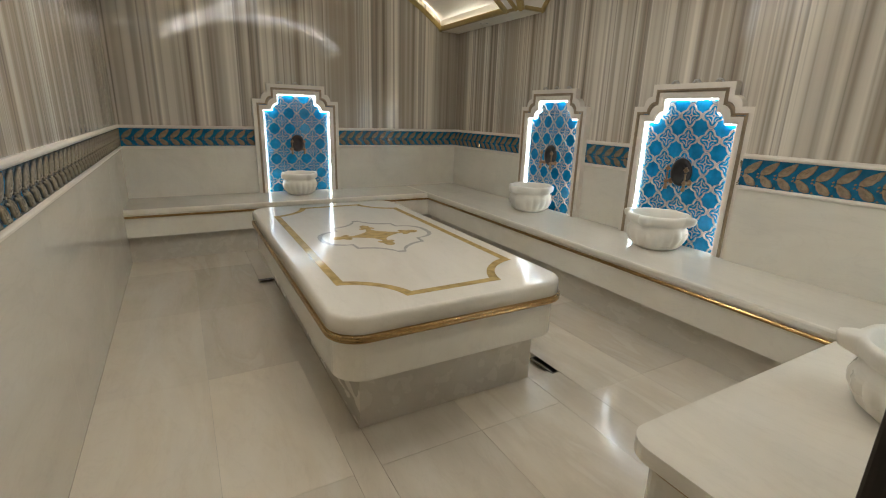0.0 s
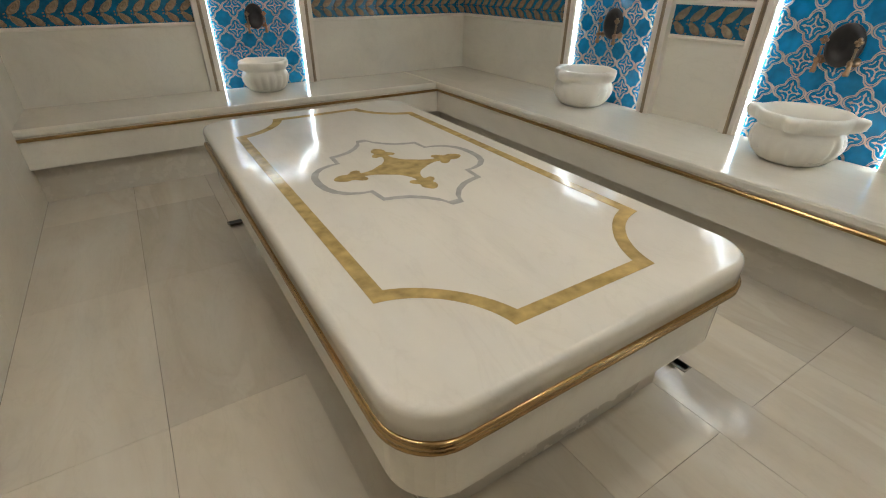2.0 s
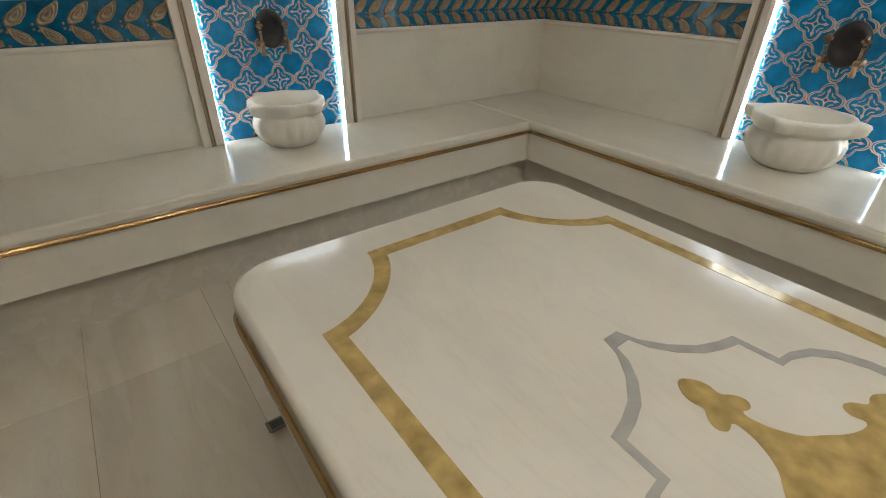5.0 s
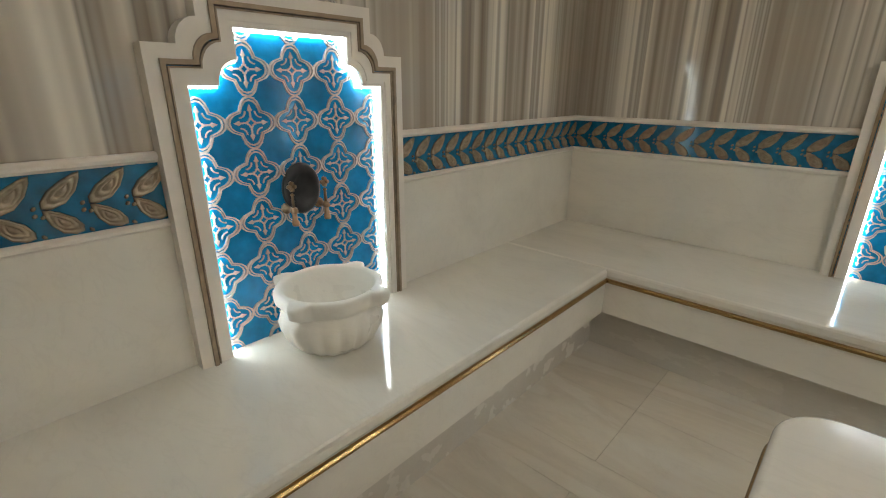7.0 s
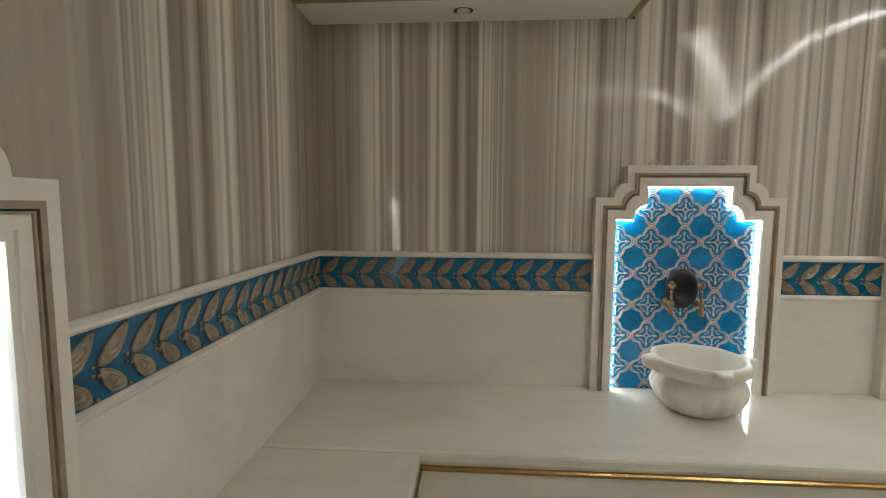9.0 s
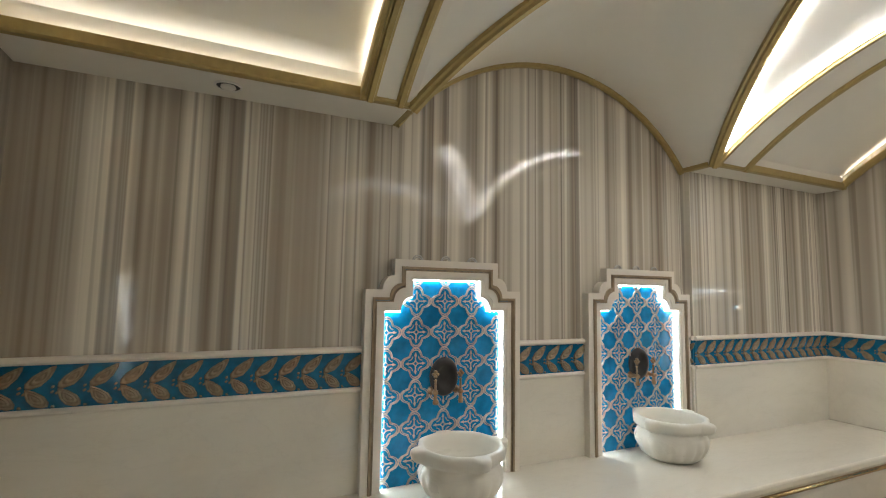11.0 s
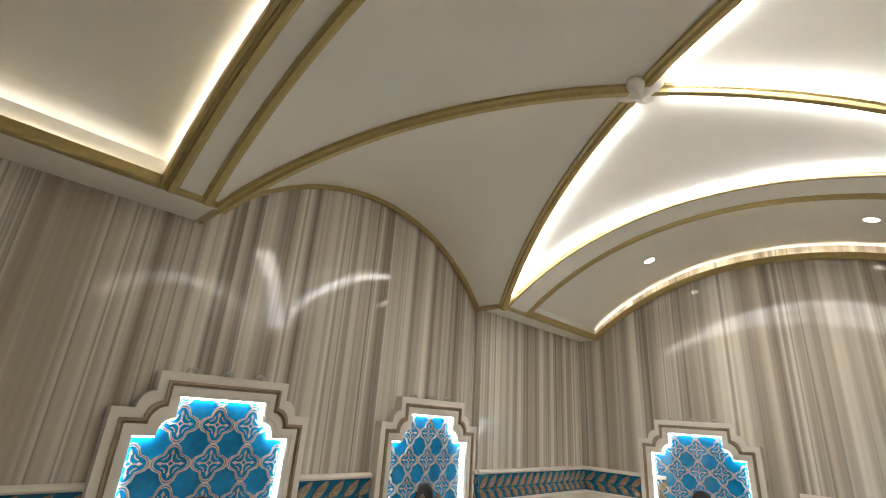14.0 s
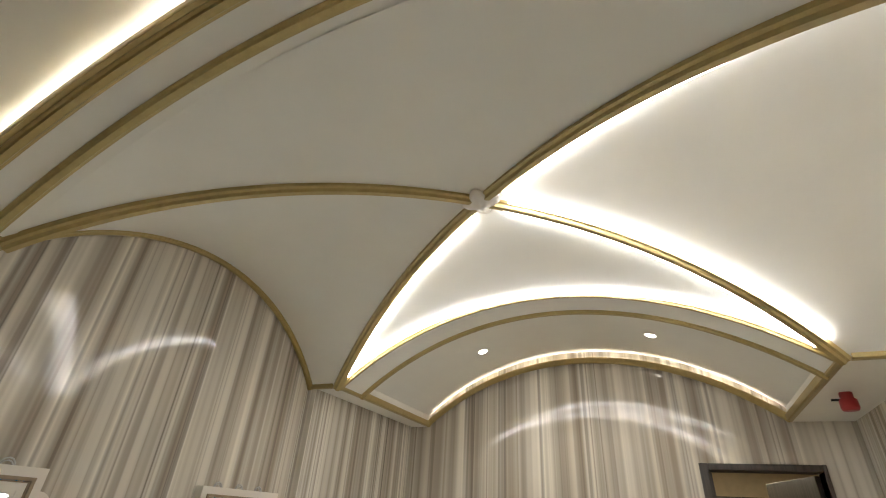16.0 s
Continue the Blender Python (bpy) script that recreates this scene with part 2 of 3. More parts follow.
# wall runs: start, direction, inward normal, length, gaps for the niches
NW = 0.972                       # niche surround width
XA, YB, YCN, XD = 1.79, 3.692, 2.18, 2.61
RUNS = {
    "left": (Vector((0, 0, 0)), Vector((0, 1, 0)), Vector((1, 0, 0)), BK, []),
    "back": (Vector((0, BK, 0)), Vector((1, 0, 0)), Vector((0, -1, 0)), XR, [XA]),
    "right": (Vector((XR, BK, 0)), Vector((0, -1, 0)), Vector((-1, 0, 0)), BK - YP, [BK - YB, BK - YCN]),
    "pier_face": (Vector((XR, YP, 0)), Vector((-1, 0, 0)), Vector((0, 1, 0)), PD, []),
    "pier_side": (Vector((XR - PD, YP, 0)), Vector((0, -1, 0)), Vector((-1, 0, 0)), YP, []),
    "entrance": (Vector((XR - PD, 0, 0)), Vector((-1, 0, 0)), Vector((0, 1, 0)), XR - PD - DX1 - 0.07, [XR - PD - XD]),
}
ZF0, ZF1 = 1.055, 1.295           # frieze with its mouldings


def run_matrix(run):
    o, d, n, _, _ = RUNS[run]
    return Matrix((( d.x, n.x, 0, o.x), (d.y, n.y, 0, o.y), (0, 0, 1, 0), (0, 0, 0, 1)))


def leaf_mesh(length, width, curl):
    """A raised tulip leaf with a groove and a curled foot, in the wall's plane (x along, y outward, z up)."""
    bm = bmesh.new()
    n = 10

    def almond(k, out):
        pts = []
        for i in range(n):
            a = 2 * math.pi * i / n
            s = math.sin(a)
            lx = -math.cos(a) * length / 2 * k
            lz = s * abs(s) ** 0.35 * width / 2 * k * (1 + 0.3 * math.cos(a))
            pts.append(Vector((lx, out, lz + 0.05 * width * math.cos(2 * a) * curl)))
        return pts
    loft(bm, [almond(1.0, 0.0), almond(0.93, 0.008), almond(0.80, 0.009), almond(0.72, 0.0045), almond(0.64, 0.0045), almond(0.56, 0.010), almond(0.42, 0.010), almond(0.36, 0.006), almond(0.28, 0.006), almond(0.22, 0.010)])
    for sx, sz in ((-0.56, 0.30), (-0.60, -0.26), (-0.66, 0.02)):
        c = Vector((sx * length, 0, sz * width))
        loft(bm, [[c + Vector((math.cos(a) * 0.008 * k, o, math.sin(a) * 0.006 * k)) for a in [2 * math.pi * i / 6 for i in range(6)]] for k, o in ((1, 0), (0.8, 0.006), (0.3, 0.007))])
    bmesh.ops.recalc_face_normals(bm, faces=bm.faces)
    me = bpy.data.meshes.new("leaf")
    bm.to_mesh(me)
    bm.free()
    me.materials.append(LEAF)
    me.polygons.foreach_set("use_smooth", [True] * len(me.polygons))
    return me


LEAF_UP, LEAF_LOW = leaf_mesh(0.138, 0.052, 1), leaf_mesh(0.112, 0.052, -1)


def stretches(run):
    _, _, _, length, gaps = RUNS[run]
    edges = [0.0] + [e for g in sorted(gaps) for e in (g - NW / 2 + 0.004, g + NW / 2 - 0.004)] + [length]
    return list(zip(edges[::2], edges[1::2]))


def wainscot_and_frieze(run, z0):
    m = run_matrix(run)
    frieze = empty("frieze_" + run, "glazed blue tile frieze with champagne tulip leaves in relief", "frieze", "friezes", "structure")
    clad = empty("wainscot_" + run, "polished white marble wall cladding below the frieze", "wainscot", "wainscots", "structure")
    for a, b in stretches(run):
        a2 = a + (0.012 if run in ("back", "right", "entrance") and a == 0 else 0)
        count = max(1, round((b - a2) / 1.25))
        w = (b - a2) / count
        for i in range(count):
            bm = bmesh.new()
            box(bm, a2 + i * w + (0.0012 if i else 0), a2 + (i + 1) * w, 0, 0.012, z0, ZF0)
            bm.transform(m)
            part("panel", bm, MARBLE, clad)
        for name, zz0, zz1, out, mt in (("tile_band", ZF0 + 0.028, ZF1 - 0.032, 0.010, NAVY),):
            bm = bmesh.new()
            box(bm, a2, b, 0, out, zz0, zz1)
            bm.transform(m)
            part(name, bm, mt, frieze)
        for zz, h, out in ((ZF1 - 0.032, 0.032, 0.028), (ZF0, 0.028, 0.026)):
            sec = [(0, 0), (0, h), (out * 0.55, h), (out * 0.8, h * 0.82), (out, h * 0.6), (out, h * 0.3), (out * 0.7, h * 0.12), (out * 0.6, 0)]
            bm = bmesh.new()
            loft(bm, [[Vector((u, o, zz + hh)) for o, hh in sec] for u in (a2, b)])
            bm.transform(m)
            part("moulding", bm, FRAME, frieze)
        n = max(1, round((b - a2) / 0.108))
        p = (b - a2) / n
        for i in range(n):
            u = a2 + (i + 0.5) * p
            zc = (ZF0 + ZF1 - 0.004) / 2
            k = min(1.0, p / 0.1)
            for me, dz, ang, du in ((LEAF_UP, 0.038, -42, 0.018), (LEAF_LOW, -0.047, 222, 0.006)):
                ob = new("leaf", me)
                ob.matrix_world = m @ pose(u + du, 0.010, zc + dz, 0, ang, 0) @ Matrix.Diagonal((k, 1, k, 1))
                ob.parent = frieze


# ---- benches ----
def bench(name, label, slab, front, toe, gold_path):
    b = empty(name, label, "bench", "wall benches")
    bm = bmesh.new()
    box(bm, *slab, 0.014)
    part("seat_slab", bm, MARBLE, b)
    bm = bmesh.new()
    box(bm, *front)
    part("apron", bm, MARBLE, b)
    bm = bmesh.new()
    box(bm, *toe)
    part("toe_wall", bm, SHADED, b)
    for pts, sd in gold_path:
        bm = bmesh.new()
        sec = [(-0.011, 0.0), (-0.011, 0.012), (-0.004, 0.018), (0.004, 0.018), (0.011, 0.012), (0.011, 0.0)]
        loft(bm, [[Vector(p) + Vector((0, 0, 1)) * u + Vector(sd) * v for u, v in sec] for p in pts])
        part("gold_trim", bm, BRASS, b, "polished brass edge trim")
    return b


ZS0, ZG, ZU = 0.486, 0.468, 0.268
FX, FY = XR - BDX, BK - BDY        # bench front edges
EY = 0.67                       # entrance bench front
bench("marble_bench", "long white marble wall bench with brass trim", (FX - OVER, XR + 0.03, 0.012, BK + 0.03, ZS0, BENCH), (FX, FX + 0.06, EY, FY, ZU, ZS0),
      (FX + 0.10, FX + 0.16, EY - 0.1, FY + 0.1, 0, ZS0 - 0.002), [([(FX, EY, ZG), (FX, FY, ZG)], (-1, 0, 0))])
bench("marble_bench", "white marble bench along the end wall, brass trim", (-0.03, FX - OVER - 0.001, FY - OVER, BK + 0.03, ZS0, BENCH), (0.013, FX - 0.002, FY, FY + 0.06, ZU, ZS0),
      (0.013, FX + 0.098, FY + 0.10, FY + 0.16, 0, ZS0 - 0.002), [([(0.013, FY, ZG), (FX - 0.016, FY, ZG)], (0, -1, 0))])
BX = 1.67
eb = empty("marble_bench", "short white marble bench with rounded end beside the doorway", "bench", "wall benches")
out = [(FX - OVER - 0.002, 0.013), (FX - OVER - 0.002, EY + 0.018)] + [(BX + 0.09 - 0.09 * math.sin(a), EY + 0.018 - 0.09 + 0.09 * math.cos(a)) for a in [i * math.pi / 12 for i in range(7)]] + [(BX, 0.013)]
bm = bmesh.new()
prism(bm, out, ZS0, BENCH)
part("seat_slab", bm, MARBLE, eb)
ins = [(x if x > 2 else x + 0.04, y if y < 0.02 else y - 0.04) for x, y in out]
bm = bmesh.new()
prism(bm, ins, ZU, ZS0)
part("apron", bm, MARBLE, eb)
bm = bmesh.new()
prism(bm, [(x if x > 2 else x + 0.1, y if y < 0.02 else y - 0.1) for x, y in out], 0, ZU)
part("toe_wall", bm, SHADED, eb)
bm = bmesh.new()
edge = [Vector((x, y, 0)) for x, y in ins[1:]]
secs = []
for i, p in enumerate(edge):
    t = (edge[min(i + 1, len(edge) - 1)] - edge[max(i - 1, 0)]).normalized()
    nrm = Vector((t.y, -t.x, 0))
    secs.append([p + Vector((0, 0, ZG + u)) + nrm * v for u, v in ((-0.011, 0), (-0.011, 0.012), (-0.004, 0.018), (0.004, 0.018), (0.011, 0.012), (0.011, 0))])
loft(bm, secs)
part("gold_trim", bm, BRASS, eb, "polished brass edge trim")

# ---- ceiling: soffits, vaults, ribs ----
for nm, d in (("soffit_back_right", (XR - SD, XR, YA, BK, ZSO, 3.5)), ("soffit_entrance_right", (XR - SD, XR - PD, 0, YP, ZSO, 3.5)), ("soffit_back_left", (0, SDL, YA, BK, ZSO, 3.5)), ("soffit_entrance_left", (0, SDL, 0, YP, ZSO, 3.5))):
    tagged(boxed(nm, d, PLASTER), "flat white plaster soffit at the vault's springing", "soffit", kind="structure")
RISE = 0.585


def arc(n, rise=RISE, half=HY):
    """Height of a circular arch over its springing at n half spans from the middle."""
    r = (half * half + rise * rise) / (2 * rise)
    n = min(abs(n), 1.0)
    return math.sqrt(r * r - (n * half) ** 2) - (r - rise)


def vault(x, y):
    nx, ny = abs(x - XC) / HX, abs(y - YC) / HY
    lo, hi = min(nx, ny), max(nx, ny)
    return ZSO + arc(lo) + 0.055 * max(0.0, 1 - hi * hi)


def vault_sheet():
    bm = bmesh.new()
    xs = [0, SDL * 0.5] + [SDL + 2 * HX * i / 48 for i in range(49)] + [XR - SD * 0.5, XR]
    ys = [YP + 2 * HY * j / 48 for j in range(49)]
    g = [[bm.verts.new((x, y, vault(x, y))) for y in ys] for x in xs]
    for i in range(len(xs) - 1):
        for j in range(48):
            bm.faces.new((g[i][j], g[i + 1][j], g[i + 1][j + 1], g[i][j + 1]))
    return part("ceiling_cross_vault", bm, PLASTER, smooth=True)


tagged(vault_sheet(), "white plaster cross vault with gilded ribs", "ceiling", kind="structure")


def barrel_z(x, lift=0.0):
    return ZSO + arc((x - XC) / HX, 0.59, HX) + lift


XS = [SDL + 2 * HX * i / 40 for i in range(41)]


def barrel(name, y0, y1, lift):
    bm = bmesh.new()
    loft(bm, [[Vector((x, y, barrel_z(x, lift))) for x in XS] + [Vector((x, y, barrel_z(x, lift) + 0.05)) for x in XS[::-1]] for y in (y0, y1)])
    return tagged(part(name, bm, PLASTER), "white plaster barrel vault lit by a hidden strip", "ceiling", kind="structure")


YB1, YE1 = 4.27, 1.33           # transverse arches' far edges
barrel("ceiling_barrel_back", YB1 - 0.02, BK, 0.13)
barrel("ceiling_barrel_entrance", 0.0, YE1 + 0.02, 0.115)
for nm, a, b in (("arch_back", YA, YB1), ("arch_entrance", YE1, YP)):
    bm = bmesh.new()
    loft(bm, [[Vector((x, y, barrel_z(x, 0.0))) for x in XS] + [Vector((x, y, barrel_z(x, 0.16))) for x in XS[::-1]] for y in (a, b)])
    tagged(part(nm, bm, PLASTER), "white plaster transverse arch between gilded mouldings", "arch", kind="structure")


def trim(name, pts, side, label="gilded plaster moulding along the vault", section=MOULD):
    bm = bmesh.new()
    sweep(bm, pts, side, section)
    return tagged(part(name, bm, GOLD), label, "moulding", "ceiling mouldings", "structure")


for y in (YA + 0.07, YB1 - 0.02, YE1 + 0.02, YP - 0.022):
    trim("trim_arch", [Vector((x, y, barrel_z(x))) for x in XS], (0, 1, 0))
LIP = [(-0.005, -0.045), (0.005, -0.045), (0.009, 0.0), (0.006, 0.014), (-0.006, 0.014), (-0.009, 0.0)]
for y in (YB1 + 0.024, BK - 0.032, 0.032):
    trim("trim_lip", [Vector((x, y, barrel_z(x, 0.0))) for x in XS], (0, 1, 0), "gilded upstand hiding the light strip", LIP)
    sh = [(min(y, w), max(y, w)) for w in (YB1, BK, 0.0) if abs(y - w) < 0.1][0]
    bm = bmesh.new()
    loft(bm, [[Vector((x, yy, barrel_z(x, 0.0))) for x in XS] + [Vector((x, yy, barrel_z(x, 0.008))) for x in XS[::-1]] for yy in sh])
    tagged(part("trim_shelf", bm, GOLD), "narrow gilded shelf carrying the light strip", "moulding", "ceiling mouldings", "structure")
YS = [YP + 2 * HY * j / 40 for j in range(41)]
for x in (XR - 0.022, 0.022):
    trim("trim_lunette", [Vector((x, y, ZSO + arc((y - YC) / HY))) for y in YS], (1, 0, 0), "gilded moulding framing the lunette wall")
LEDGE = [(-0.024, -0.042), (-0.018, -0.042), (-0.018, -0.002), (0.018, -0.002), (0.018, -0.042), (0.024, -0.042), (0.024, 0.004), (0.015, 0.012), (-0.015, 0.012), (-0.024, 0.004)]
for x in (SDL, XR - SD):
    for y0, y1 in ((YA - 0.02, BK), (0.0, YP + 0.02)):
        trim("trim_ledge", [Vector((x, y0, ZSO + 0.01)), Vector((x, y1, ZSO + 0.01))], (1, 0, 0), "gilded ledge moulding along the soffit edge", LEDGE)
for y in (YA - 0.0, YP + 0.0):
    for x0, x1 in ((0.0, SDL - 0.031), (XR - SD + 0.031, XR)):
        trim("trim_return", [Vector((x0, y, ZSO + 0.01)), Vector((x1, y, ZSO + 0.01))], (0, 1, 0), "short gilded moulding at the soffit's end", LEDGE)
RIB = [(-0.034, -0.02), (0.034, -0.02), (0.034, 0.008), (0.02, 0.014), (0.014, 0.03), (-0.014, 0.03), (-0.02, 0.014), (-0.034, 0.008)]
for sx in (-1, 1):
    for sy in (-1, 1):
        pts = []
        for i in range(31):
            n = 1 - i / 30 * 0.985
            x, y = XC + sx * n * HX, YC + sy * n * HY
            pts.append(Vector((x, y, vault(x, y) - 0.006)))
        d = Vector((sx * HX, sy * HY, 0)).normalized()
        trim("vault_rib", pts, (-d.y, d.x, 0), "gilded diagonal rib of the cross vault", RIB)

# carved boss where the ribs meet
boss = empty("vault_boss", "white carved rosette where the ribs meet", "rosette")
bm = bmesh.new()
loft(bm, [[Vector((XC + r * k * math.cos(a), YC + r * k * math.sin(a), ZSO + RISE + 0.055 - dz)) for a, k in [(2 * math.pi * i / 32, 1 + 0.22 * math.cos(4 * 2 * math.pi * i / 32)) for i in range(32)]] for r, dz in ((0.085, 0), (0.088, 0.02), (0.07, 0.036), (0.05, 0.038), (0.036, 0.05), (0.012, 0.056))])
part("petals", bm, FRAME, boss, smooth=True)


# hidden light strips
def strip(pts, material, side, label, section=ROUND):
    bm = bmesh.new()
    sweep(bm, pts, side, section)
    ob = part("cove_light", bm, material)
    return tagged(ob, label, "light strip", "cove lights")


strip([Vector((x, YB1 + 0.009, barrel_z(x, 0.022))) for x in XS[1:-1]], WARM, (0, 1, 0), "warm light strip hidden behind the transverse arch")
strip([Vector((x, BK - 0.014, barrel_z(x, 0.022))) for x in XS[1:-1]], WARM, (0, 1, 0), "warm light strip hidden behind the end moulding")
strip([Vector((x, 0.014, barrel_z(x, 0.022))) for x in XS[1:-1]], WARM, (0, 1, 0), "warm light strip hidden above the entrance wall")
for x in (SDL + 0.0095, XR - SD - 0.0095):
    strip([Vector((x, YB1 + 0.06, ZSO + 0.022)), Vector((x, BK - 0.09, ZSO + 0.022))], WARM, (1, 0, 0), "warm light strip lying on the soffit ledge")
strip([Vector((x, YP + 0.035, vault(x, YP + 0.035) - 0.02)) for x in XS[2:-2]], COLD, (0, 1, 0), "light strip above the entrance arch")
strip([Vector((0.068, y, vault(0.068, y) - 0.006)) for y in YS[3:-3]], COLD, (1, 0, 0), "light strip above the lunette wall", [(u * 0.6, v * 0.6) for u, v in ROUND])
for sx, sy, off in ((-1, -1, 1), (-1, -1, -1), (1, -1, -1), (-1, 1, 1)):
    d = Vector((sx * HX, sy * HY, 0)).normalized()
    sv = Vector((-d.y, d.x, 0)) * off
    # keep to the lit webs: towards the entrance and towards the long side wall
    pts = []
    for i in range(31):
        n = 0.95 - i / 30 * 0.88
        p = Vector((XC + sx * n * HX, YC + sy * n * HY, 0)) + sv * 0.046
        pts.append(Vector((p.x, p.y, vault(p.x, p.y) - 0.02)))
    mx, my = (pts[15].x - XC) / HX, (pts[15].y - YC) / HY
    if (my < 0 and abs(my) >= abs(mx)) or (mx < 0 and abs(mx) >= abs(my)):
        strip(pts, COLD, (-d.y, d.x, 0), "light strip beside the vault rib")
    else:
        pts2 = [Vector((p.x - 2 * sv.x * 0.046, p.y - 2 * sv.y * 0.046, 0)) for p in pts]
        strip([Vector((p.x, p.y, vault(p.x, p.y) - 0.02)) for p in pts2], COLD, (-d.y, d.x, 0), "light strip beside the vault rib")


# downlights in the entrance barrel
def downlight(x, y):
    z = barrel_z(x, 0.115)
    slope = math.atan2(barrel_z(x + 0.01) - barrel_z(x - 0.01), 0.02)
    m = pose(x, y, z, 0, -math.degrees(slope), 0)
    d = empty("downlight", "round white recessed downlight, switched on", "ceiling light", "downlights")
    circ = lambda r, zz: [m @ Vector((r * math.cos(2 * math.pi * i / 24), r * math.sin(2 * math.pi * i / 24), zz)) for i in range(24)]
    bm = bmesh.new()
    loft(bm, [circ(0.052, 0.0), circ(0.054, -0.005), circ(0.046, -0.007), circ(0.043, -0.001), circ(0.043, 0.004)], caps=False)
    part("trim_ring", bm, WHITE, d, "white trim ring", True)
    bm = bmesh.new()
    loft(bm, [circ(0.043, -0.001), circ(0.0425, -0.0035)])
    part("lens", bm, LAMP, d, "glowing lens")
    l = bpy.data.lights.new("downlight_beam", "SPOT")
    l.energy, l.color, l.spot_size, l.spot_blend, l.shadow_soft_size = SPOT_W, (1.0, 0.94, 0.83), radians(125), 1.0, 0.04
    new("downlight_beam", l).matrix_world = m @ pose(0, 0, -0.03)


downlight(2.86, 0.62)
downlight(1.35, 0.62)


# round exhaust valves under the soffits
def exhaust(x, y):
    e = empty("exhaust_vent", "small round white ventilation valve under the soffit", "vent", "vents")
    circ = lambda r, zz: [Vector((x + r * math.cos(2 * math.pi * i / 28), y + r * math.sin(2 * math.pi * i / 28), ZSO + zz)) for i in range(28)]
    bm = bmesh.new()
    loft(bm, [circ(0.062, -0.001), circ(0.062, -0.006), circ(0.055, -0.010), circ(0.052, -0.003)], caps=False)
    part("rim", bm, WHITE, e, smooth=True)
    bm = bmesh.new()
    loft(bm, [circ(0.052, -0.001), circ(0.051, -0.003)])
    part("throat", bm, BLACK, e, "dark slot")
    bm = bmesh.new()
    loft(bm, [circ(0.033, -0.004), circ(0.034, -0.010), circ(0.02, -0.013)])
    part("disc", bm, WHITE, e, smooth=True)


exhaust(3.829, 4.89)

# fire alarm bell under the entrance soffit
al = empty("fire_alarm", "red plastic fire alarm sounder under the soffit", "alarm")
ax, ay = 0.27, 0.95
circ = lambda r, zz: [Vector((ax + r * math.cos(2 * math.pi * i / 20), ay + r * math.sin(2 * math.pi * i / 20), ZSO - zz)) for i in range(20)]
bm = bmesh.new()
loft(bm, [circ(0.036, 0.0), circ(0.036, 0.035), circ(0.048, 0.045), circ(0.05, 0.095), circ(0.042, 0.11), circ(0.02, 0.112)])
part("sounder_body", bm, RED, al, smooth=True)
boxed("cable_gland", (ax + 0.03, ax + 0.085, ay - 0.006, ay + 0.006, ZSO - 0.05, ZSO - 0.038), BLACK, al)


# ---- niches ----
def surround_outline(d, base):
    """Half outline of the stepped surround, inset by d: (half width, height) from foot to crown."""
    h, top_h, zs, zt = NW / 2 - d, 0.326 - d, 1.60 - d * 1.06, 1.768 - d
    step = 0.093
    r = h - step - top_h
    pts = [(h, base), (h, zs), (h - step, zs)]
    for k in range(1, 6):
        a = math.pi / 2 * k / 6
        pts.append((h - step - r * (1 - math.cos(a)), zs + 0.078 * math.sin(a)))
    pts += [(top_h, zs + 0.078), (top_h, zt)]
    return pts


def full(d, base=BENCH):
    half = surround_outline(d, base)
    return half + [(-a, b) for a, b in half[::-1]]


def quatrefoil(r, k, n=8):
    """A pointed quatrefoil: four lobes with small cusps on the axes."""
    pts = []
    for q in range(4):
        for i in range(n):
            a = -math.pi / 4 + math.pi / 2 * i / n
            rr = r * (0.64 + 0.36 * abs(math.cos(2 * a)) ** 1.5)
            if i == 0:
                rr *= 1.0
            pts.append((rr * math.cos(a + q * math.pi / 2) * k[0], rr * math.sin(a + q * math.pi / 2) * k[1]))
    return pts


PX, PZ = 0.175, 0.174             # lattice of the tile pattern


def ornament_mesh():
    """Interlaced quatrefoil with a four-armed flower, raised on the tile."""
    bm = bmesh.new()
    k = (PX / 0.160, PZ / 0.160)
    m = Matrix(((1, 0, 0, 0), (0, 0, 1, 0), (0, 1, 0, 0), (0, 0, 0, 1)))
    ring(bm, quatrefoil(0.0825, k, 8), quatrefoil(0.0765, k, 8), 0, 0.009, m)
    ring(bm, quatrefoil(0.0720, k, 8), quatrefoil(0.0670, k, 8), 0, 0.007, m)
    ring(bm, quatrefoil(0.017, k, 4), quatrefoil(0.010, k, 4), 0, 0.005, m)
    for q in range(4):
        a = q * math.pi / 2
        ca, sa = math.cos(a), math.sin(a)

        def tr(pts):
            return [((x * ca - y * sa) * k[0], (x * sa + y * ca) * k[1]) for x, y in pts]
        prism(bm, tr([(0.016, -0.003), (0.034, -0.0025), (0.039, -0.0075), (0.056, 0.0), (0.039, 0.0075), (0.034, 0.0025), (0.016, 0.0025)]), 0, 0.005, m)
        outer, inner = [], []
        for i in range(7):
            b = math.pi * (1.0 + 0.5 * i / 6) + math.pi
            outer.append((0.036 - 0.022 * math.cos(b), 0.036 - 0.022 * math.sin(b)))
            inner.append((0.036 - 0.018 * math.cos(b), 0.036 - 0.018 * math.sin(b)))
        ring(bm, tr(outer), tr(inner), 0, 0.005, m, closed=False)
    bmesh.ops.recalc_face_normals(bm, faces=bm.faces)
    me = bpy.data.meshes.new("tile_relief")
    bm.to_mesh(me)
    bm.free()
    me.materials.append(RELIEF)
    return me


RELIEF_MESH = ornament_mesh()


def inside(u, z):
    return z > BENCH - 0.08 and abs(u) < (0.40 if z < 1.47 else 0.30 if z < 1.6 else 0.20)


